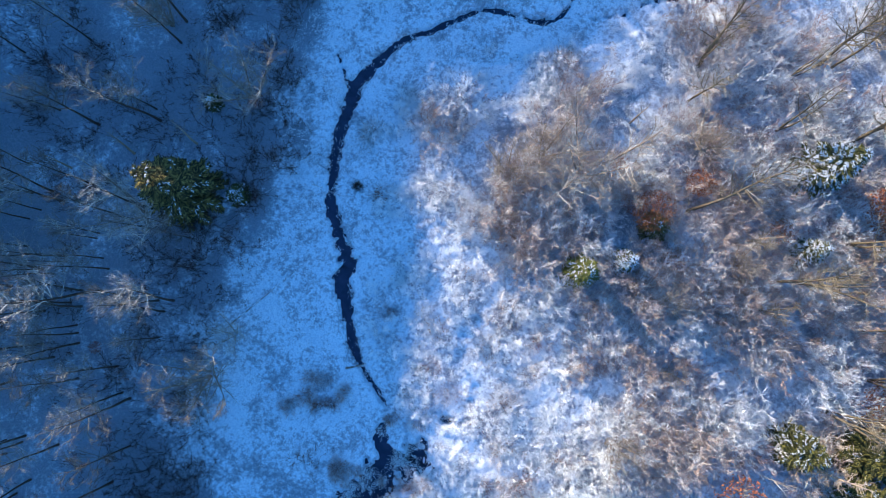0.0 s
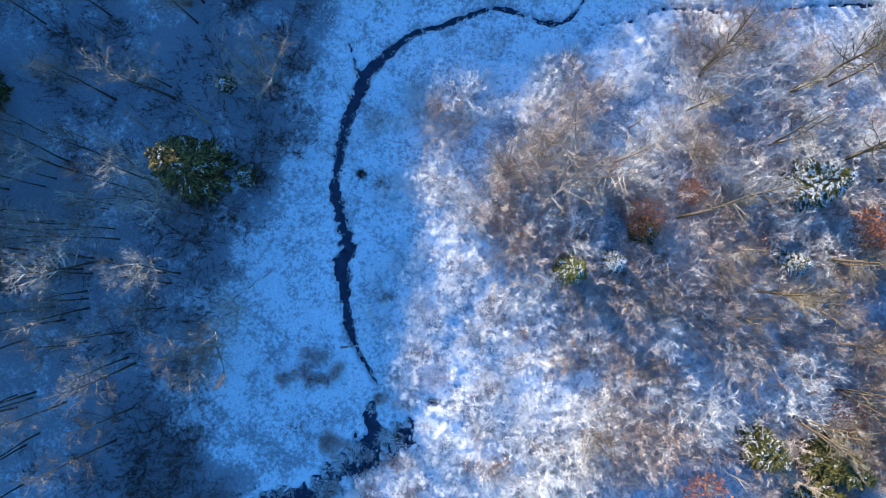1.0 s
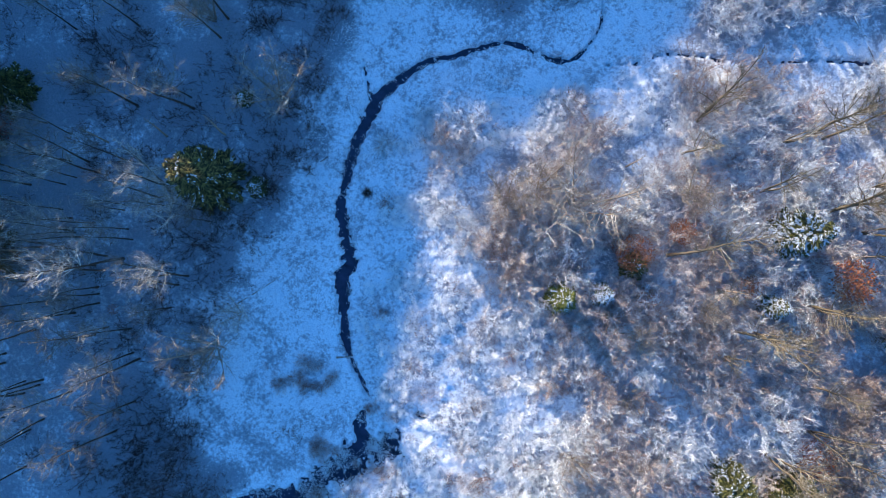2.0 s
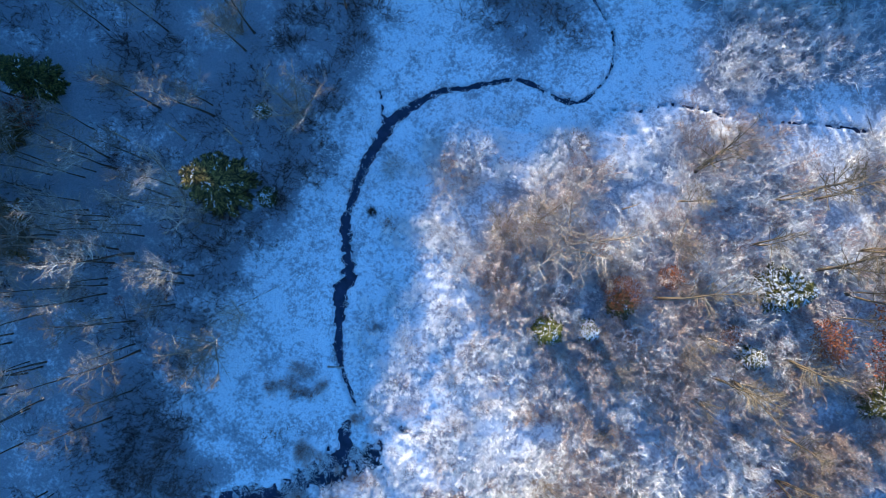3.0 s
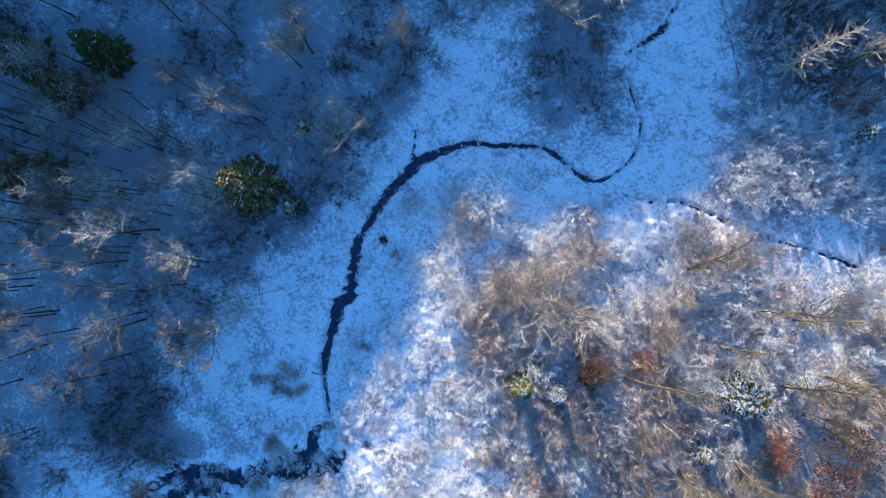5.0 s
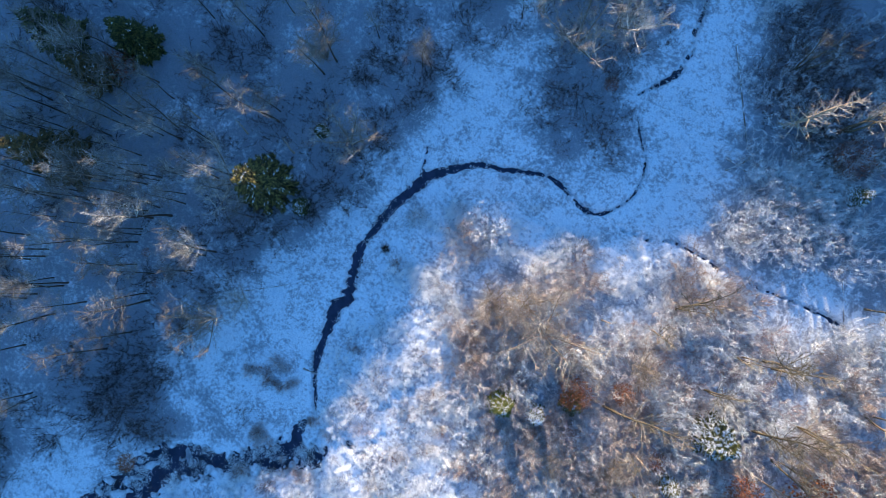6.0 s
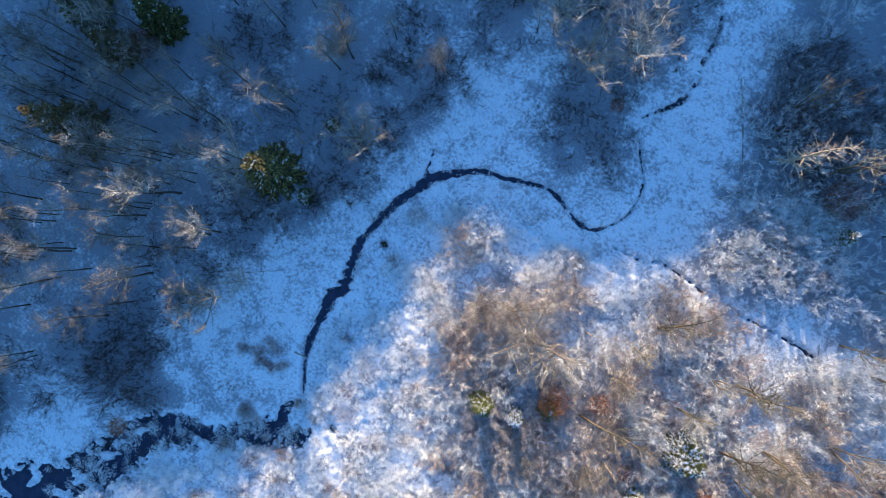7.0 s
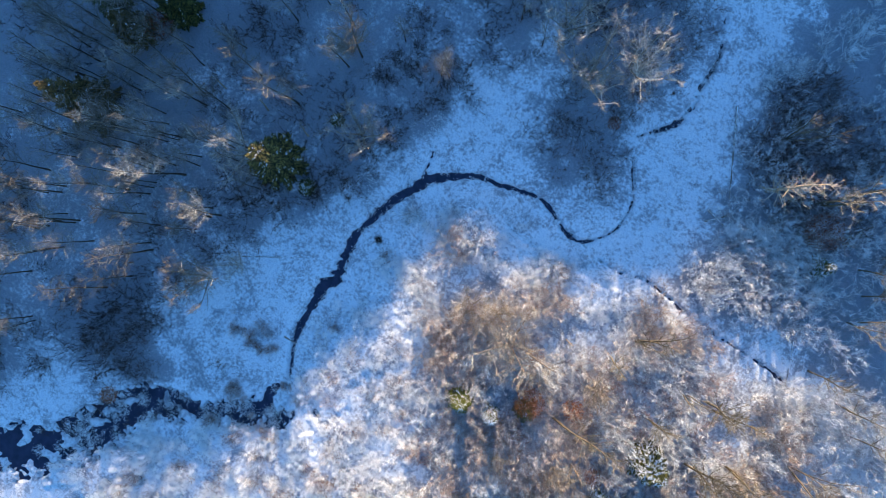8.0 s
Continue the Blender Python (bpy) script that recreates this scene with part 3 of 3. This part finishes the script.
east_stock = Stock([bare_tree(12, 30, 0.36, 0.75, 0.2, BARK_OLIVE, "tall leafless tree with olive-brown bark among rimed shrubs", fork=f, splay=(1.42, 1.55), sway=0.08, fat=0.0115, twig_mat=OLIVE_TWIG, bough=0.034) for f in (1, 3, 2, 3, 1)])
for x, y, h in EAST:
    east_stock.plant(x, y, h / 12, 1.05, rng.uniform(0, 0.12), rng.uniform(0, 6.28))
for _ in range(22):
    x, y = rng.uniform(38, 60), rng.uniform(-24, 56)
    east_stock.plant(x, y, rng.uniform(0.7, 1.05), 1.05, rng.uniform(0, 0.12), rng.uniform(0, 6.28))
east_stock.plant(22.6, 7.9, 1.2, 1.0, 0.3, 0.3)
spread_stock = Stock([bare_tree(9, 75, 0.12, 0.8, 0.36, BARK_GREY, "broad many-stemmed leafless tree with fine pale twigs", fork=5, splay=(1.0, 1.4), twigs=4, fat=0.0125, name="spreading_tree", twig_mat=PALE_TWIG, bough=0.033) for _ in range(4)])
for x, y, h in SPREADING:
    spread_stock.plant(x, y, h / 9, 1.0)
bare_tree(13, 8, 0.5, 0.5, 0.15, BARK_PALE, "tall pale forked dead tree beside a brownish conifer", fork=2, splay=(1.2, 1.42), twigs=1, fat=0.012, name="dead_tree", category="dead tree").matrix_basis = pose(-40.8, -0.2, 0, 0, 0, 75)
snag_stock = Stock([bare_tree(6.5, 10, 0.45, 0.6, 0.22, BARK_PALE, "pale dead snag with broken limbs", twigs=1, fat=0.02, name="dead_tree", category="dead tree") for _ in range(2)])
for x, y, h in SNAGS:
    snag_stock.plant(x, y, h / 6.5, 1.0, rng.uniform(0, 0.1), rng.uniform(0, 6.28))
big_dead = Stock([bare_tree(14, 64, 0.08, 0.2, 0.17, BARK_PALE, "big dead tree with bare whitish spiky limbs", twigs=2, fat=0.016, bough=0.05, name="dead_tree", category="dead tree", twig_mat=BARK_PALE)])
big_dead.plant(23.8, 45.8, 1.15)
big_dead.plant(31.2, -14.6, 0.75, 1.0, 0.15, 5.9)

# conifers
for x, y, h, r, mat, snow, words in (
        (-23.2, 9.5, 12.2, 3.5, NEEDLES_OLIVE, 0.3, "broad dark green conifer dusted with snow"),
        (12.4, 2.3, 5.8, 1.7, NEEDLES_YELLOW, 0.55, "small yellow-green conifer with snowy boughs"),
        (16.3, 3.2, 5.0, 1.2, NEEDLES, 0.95, "little conifer white with snow"),
        (33.9, 11.4, 9.5, 2.7, NEEDLES, 0.75, "tall conifer heavily laden with snow"),
        (-21.4, 18.1, 1.7, 0.75, NEEDLES, 0.6, "low dark conifer in the snow"),
        (-18.8, 9.4, 2.6, 1.1, NEEDLES, 0.6, "low snowy conifer beside a bigger one"),
        (-44.6, 0.1, 13.5, 3.6, BROWN_NEEDLES, 0.12, "brownish green conifer in the wood"),
        (-52.6, 11.8, 10.0, 3.2, NEEDLES, 0.2, "dark conifer in the wood"),
        (-44.6, 15.9, 9.0, 2.8, NEEDLES, 0.2, "dark conifer in the wood"),
        (-47.0, 10.2, 8.0, 2.6, BROWN_NEEDLES, 0.15, "brownish conifer in the wood"),
        (31.0, -13.3, 7.0, 2.2, NEEDLES, 0.5, "conifer beside a dead tree, with snow"),
        (37.0, -13.8, 9.0, 2.8, NEEDLES, 0.25, "dark conifer with a little snow"),
        (36.0, -17.2, 8.0, 2.5, NEEDLES, 0.35, "dark conifer with a little snow"),
        (33.0, 4.1, 5.0, 1.3, NEEDLES, 0.9, "little conifer white with snow"),
        (46.5, 2.9, 8.0, 2.5, NEEDLES, 0.4, "conifer with snowy boughs"),
        (34.3, 42.6, 4.5, 1.4, NEEDLES, 0.8, "small snowy conifer in the thicket")):
    conifer(h, r, mat, words, snow).matrix_basis = pose(x, y, float(shade_ridge(x, y)), 0, 0, rng.uniform(0, 360))

# beeches that keep their withered leaves
beech(5.4, 1.8, ORANGE, "young beech with orange withered leaves", 1500).matrix_basis = pose(18.7, 7.6, 0)
conifer(3.4, 1.5, NEEDLES, "low green conifer under an orange beech", 0.3).matrix_basis = pose(19.3, 6.4, 0)
orange_stock = Stock([beech(3.2, 1.3, ORANGE, "young beech with orange withered leaves", 900) for _ in range(2)])
for x, y, s in ((23.4, 10.3, 1.0), (40.0, 7.6, 1.6), (38.5, -9.8, 1.6), (25.8, -17.5, 1.6), (30.7, 5.8, 0.9), (46.2, 10.8, 2.3), (-20.5, -26.0, 0.8)):
    orange_stock.plant(x, y, s)
red_stock = Stock([beech(3, 1.4, RED, "low beech with dull red withered leaves", 700) for _ in range(2)])
for x, y, s in ((15.9, 11.9, 0.9), (4.5, 39.7, 0.6), (40.0, 6.4, 1.3), (46.4, 7.0, 1.8), (31.5, 45.7, 1.6), (-31.5, -4.5, 0.4), (-45.0, 12.5, 1.4), (17.5, 8.5, 0.8), (21.0, 3.5, 0.8)):
    red_stock.plant(x, y, s)


CLEAR = [(12.4, 2.3, 1.7), (16.3, 3.2, 1.4), (33.9, 11.4, 2.8), (18.8, 7.2, 2.2), (33.0, 4.1, 1.5), (34.3, 42.6, 1.5), (31.0, -13.3, 2.0), (37.0, -13.8, 2.4),
         (23.4, 10.3, 1.4), (40.0, 7.6, 2.0), (30.7, 5.8, 1.2), (46.2, 10.8, 2.4), (25.8, -17.5, 2.0), (38.5, -9.8, 2.0), (23.8, 45.8, 1.5)]


def scatter(poly, n, lo, hi, gap=0.0):
    """n seeded places in a polygon, at least gap apart."""
    xs, ys = [p[0] for p in poly], [p[1] for p in poly]
    out, tries = [], 0
    while len(out) < n and tries < n * 30:
        tries += 1
        x, y = rng.uniform(min(xs), max(xs)), rng.uniform(min(ys), max(ys))
        if bool(inside(poly, np.array(x + rng.gauss(0, 0.9)), np.array(y + rng.gauss(0, 0.9)))) and all((x - a) ** 2 + (y - b) ** 2 > c * c for a, b, c in CLEAR) and all((x - a) ** 2 + (y - b) ** 2 > gap * gap for a, b, _ in out):
            out.append((x, y, rng.uniform(lo, hi)))
    return out


BANKS = np.vstack([CREEK, CREEK_NORTH, TRICKLE])


def dry(x, y, extra=0.4):
    return bool(np.all(np.hypot(BANKS[:, 0] - x, BANKS[:, 1] - y) > BANKS[:, 2] / 2 + extra))


class Heap:
    """Many small plants joined into one mesh, for what nobody could count."""

    def __init__(self, soups):
        self.arr = [(np.array([tuple(p) for p in s.v]), [list(f) for f in s.f]) for s in soups]
        self.v, self.f, self.n = [], [], 0

    def add(self, x, y, size):
        v, f = self.arr[rng.randrange(len(self.arr))]
        a = rng.uniform(0, 6.283)
        c, s = math.cos(a) * size, math.sin(a) * size
        z = float(shade_ridge(x, y)) + 0.05
        self.v.append(np.stack([v[:, 0] * c - v[:, 1] * s + x, v[:, 0] * s + v[:, 1] * c + y, v[:, 2] * size + z], 1))
        self.f += [[i + self.n for i in q] for q in f]
        self.n += len(v)

    def done(self, name, mat, label, category):
        me = bpy.data.meshes.new(name)
        me.from_pydata(np.concatenate(self.v).tolist(), [], self.f)
        me.materials.append(mat)
        tagged(new(name, me), label, category, kind="stuff")


def shrubs(kind, places, soups, mat, label, heap_label, keep=280):
    """The first places as shrubs of their own, the rest as one undergrowth."""
    stock = Stock([loose(kind, s, mat, label, "shrub", kind + "s") for s in soups])
    heap = Heap(soups)
    for i, (x, y, s) in enumerate(places):
        if i < keep:
            stock.plant(x, y, s)
        else:
            heap.add(x, y, s)
    if heap.n:
        heap.done(kind + "_undergrowth", mat, heap_label, "undergrowth")


# thickets
right = [p for p in scatter(RIGHT_WOOD, 1450, 0.6, 1.5, 0.7) if dry(p[0], p[1]) and float(lattice(p[0], p[1], 3.2, 23)) + 0.3 * float(lattice(p[0], p[1], 9.0, 24)) > 0.47]
rng.shuffle(right)
right.sort(key=lambda p: p[0] > 40)
rime, tan, russet = [], [], []
for p in right:
    k = float(lattice(p[0], p[1], 7.0, 21)) + rng.uniform(-0.2, 0.2)
    if p[1] < 2 and p[0] < 17:
        k = 0.4 + 0.3 * (k - 0.5)
    (tan if k > 0.52 else russet if k < 0.24 else rime).append(p)
rime += scatter(NORTH_EAST, 180, 0.65, 1.3, 1.0)
rime += scatter([(38, 27), (48, 24), (58, 22), (60, 34), (48, 33)], 70, 0.7, 1.3, 1.0)
rime += scatter([(24, 31), (35, 34), (38, 42), (28, 44), (24, 38)], 60, 0.9, 1.3, 1.0)
shrubs("rimed_shrub", rime, [shrub_soup(18, 11, 2.3, 0.45, 0.014) for _ in range(6)], FROST, "leafless shrub white with rime", "thicket of rimed leafless shrubs")
shrubs("tan_shrub", tan, [shrub_soup(19, 11, 2.7, 0.55, 0.014) for _ in range(5)], TAN, "dense tan-brown leafless shrub with a little rime", "thicket of tan leafless shrubs")
shrubs("russet_shrub", russet, [shrub_soup(18, 11, 2.0, 0.45) for _ in range(4)], RUSSET, "russet leafless shrub with a little rime", "thicket of russet shrubs")

left = []
for _ in range(1700):
    x, y = rng.uniform(-62, 0), rng.uniform(-44, 60)
    e = float(np.interp(y, LEFT_EDGE_Y, LEFT_EDGE_X))
    if x < e and float(shade_ridge(x, y)) < 6:
        near_edge = x > e - 9
        if rng.random() < (0.95 if near_edge else 0.5) and float(lattice(x, y, 4.0, 31)) > 0.25:
            left.append((x, y, rng.uniform(0.6, 1.3)))
left.sort(key=lambda p: abs(p[0] + 22) + abs(p[1] - 5))
left = [(-22.9 + rng.gauss(0, 4), -19.5 + rng.gauss(0, 3), rng.uniform(0.6, 1.1)) for _ in range(50)] + scatter(THICKET_NORTH, 110, 0.6, 1.1, 0.8) + scatter([(22, 46), (28, 44), (36, 48), (30, 58), (20, 62), (17, 54)], 110, 0.8, 1.4, 0.9) + left
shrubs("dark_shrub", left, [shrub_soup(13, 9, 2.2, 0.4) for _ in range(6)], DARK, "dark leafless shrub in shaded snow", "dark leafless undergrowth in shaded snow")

# rimed tussocks of the marsh meadow
meadow = [p for p in scatter(MEADOW, 1700, 0.55, 1.5, 0.5) if dry(p[0], p[1], 0.6) and float(lattice(p[0], p[1], 1.7, 41)) + 0.35 * float(lattice(p[0], p[1], 0.8, 42)) > 0.66]
stock = Stock([loose("rimed_tussock", rimed_soup(120, 120, 1.1), TUSSOCK, "tussock of dry grass white with rime", "tussock", "tussocks") for _ in range(5)])
hay = Stock([loose("dry_tussock", rimed_soup(200, 45, 1.15), HAY, "pinkish-brown dry grass tussock half covered with rime", "tussock", "dry tussocks") for _ in range(4)])
for x, y, s in meadow[:380]:
    (hay if float(lattice(x, y, 2.2, 43)) > 0.6 else stock).plant(x, y, s)
heap = Heap([rimed_soup(90, 110, 1.05) for _ in range(4)])
for x, y, s in meadow[380:]:
    heap.add(x, y, s)
heap.done("tussock_meadow", TUSSOCK, "rimed tussocks of a marsh meadow", "grass")
RUST_SPOTS = [(-29.1, -5.7), (-14.6, -9.5), (-11.1, -9.0), (-11.1, -8.3), (-9.1, -15.6), (-8.8, -15.6), (-4.6, -0.9), (-4.1, -4.7), (-3.9, -17.1), (-3.6, -11.7), (-1.4, -7.4), (-0.6, -8.4), (0.1, -9.2), (7.0, -2.5), (9.3, -4.0), (14.3, -6.4)]
russet_grass = [(x + rng.gauss(0, 1.0), y + rng.gauss(0, 0.8), rng.uniform(0.35, 0.95)) for x, y in RUST_SPOTS for _ in range(8)]
stock = Stock([loose("russet_tussock", tuft_soup(240, 1.25, 0.6, 0.022, 0.24), RUST, "russet dry grass tuft with a little rime", "tussock", "russet tussocks") for _ in range(3)])
for x, y, s in russet_grass:
    stock.plant(x, y, s)

# dry stems poking through the snow
heap = Heap([tuft_soup(22, 0.46, 0.25, 0.02, 0.22) for _ in range(6)])
for _ in range(9000):
    x, y = rng.uniform(-48, 46), rng.uniform(-36, 62)
    if float(lattice(x, y, 3.0, 51)) + 0.35 * float(lattice(x, y, 0.9, 52)) > 0.62 and dry(x, y, 0.2):
        heap.add(x, y, rng.uniform(0.5, 1.5))
heap.done("dry_grass", STRAW, "dry grass stems poking through snow", "grass")
rimed_tufts = Heap([rimed_soup(16, 14, 0.5) for _ in range(6)])
for _ in range(9000):
    x, y = rng.uniform(-24, 24), rng.uniform(-34, 60)
    if x > np.interp(y, LEFT_EDGE_Y, LEFT_EDGE_X) - 2 and float(lattice(x, y, 2.4, 55)) + 0.35 * float(lattice(x, y, 0.7, 56)) > 0.68 and dry(x, y, 0.2):
        rimed_tufts.add(x, y, rng.uniform(0.5, 1.1))
rimed_tufts.done("rimed_grass_tufts", TUSSOCK, "small rimed grass tufts in open snow", "grass")
bank = Heap([tuft_soup(26, 0.34, 0.2, 0.016, 0.14) for _ in range(5)])
white_bank = Heap([rimed_soup(14, 16, 0.4) for _ in range(5)])
for line in (CREEK, CREEK_NORTH, BROOK):
    for k in range(len(line) - 1):
        x, y, w = line[k]
        t = Vector((line[k + 1][0] - x, line[k + 1][1] - y, 0)).normalized()
        for _ in range(2):
            off = rng.choice((-1, 1)) * (w / 2 + rng.gauss(0.1, 0.12))
            along = rng.uniform(0, 0.5)
            (bank if rng.random() < 0.4 else white_bank).add(x - t.y * off + t.x * along, y + t.x * off + t.y * along, rng.uniform(0.35, 0.75))
bank.done("bank_grass", STRAW, "dark grass fringing the creek bank", "grass")
white_bank.done("rimed_bank_grass", TUSSOCK, "rimed grass fringing the creek bank", "grass")
marsh_tufts = Heap([tuft_soup(130, 0.6, 0.3, 0.02) for _ in range(4)])
for x, y, w in MARSH[::1]:
    for _ in range(1):
        marsh_tufts.add(x + rng.gauss(0, w * 0.5), y + rng.gauss(0, w * 0.5), rng.uniform(0.5, 1.0))
marsh_tufts.done("marsh_grass", TUSSOCK, "rimed sedge tufts along the marsh water", "grass")
loose("sedge_tuft", tuft_soup(300, 0.6, 0.5, 0.022, 0.16), STRAW, "single dark sedge tuft in open snow", "tussock", "").matrix_basis = pose(-7.9, 10.3, 0.1)


# fallen trunks
def log(x1, y1, x2, y2, r, label, mat=LOG, z=0.28):
    root = tagged(new("fallen_trunk"), label, "fallen tree", "fallen trunks")
    a, b = Vector((x1, y1, z)), Vector((x2, y2, z))
    root.location = a
    pts, _ = bent(Vector(), (b - a).normalized(), (b - a).length, 6, 0.03)
    for p in pts:
        p.z = max(-0.05, min(p.z, 0.25))
    s = Soup()
    s.tube(pts, [r * (1 - 0.1 * i) for i in range(7)], 7)
    part("trunk", s, mat, root, smooth=True)
    st = Soup()
    for _ in range(9):
        i = rng.randrange(2, 6)
        d = ((b - a).normalized() + jitter(0.9))
        d.z = abs(d.z) * 0.5
        q = pts[i].lerp(pts[i + 1], rng.random())
        st.spike(q, q + d.normalized() * rng.uniform(0.4, 1.4), r * 0.35)
    tagged(part("branch_stub", st, mat, root), kind="stuff")


log(-8.9, -6.5, -6.6, -5.9, 0.12, "short snowy trunk lying across the creek", z=0.2)
log(-12.2, 10.5, -9.2, 9.3, 0.05, "thin snowy trunk lying over the creek", z=0.2)
log(-19.4, -2.4, -13.3, 2.2, 0.07, "long thin fallen trunk in the snow")
log(21.9, -13.6, 26.0, -12.6, 0.14, "pale fallen trunk in the thicket", BARK_PALE, 0.9)
log(7.3, -8.8, 8.1, -7.2, 0.1, "snowy fallen trunk in the meadow")
log(6.6, -6.9, 8.8, -7.6, 0.08, "snowy fallen trunk in the meadow")
log(14.4, 51.2, 21.2, 42.0, 0.13, "long snow-dusted fallen trunk beside the brook")
log(20.0, 39.4, 23.2, 39.2, 0.13, "snowy fallen trunk by the thicket")
log(20.6, 38.0, 22.6, 40.6, 0.12, "snowy fallen trunk by the thicket")
log(38.2, 34.2, 41.6, 29.0, 0.11, "snowy fallen trunk beside the trickle")
log(11.6, 0.0, 15.8, -0.4, 0.1, "snowy fallen trunk beside a small conifer")
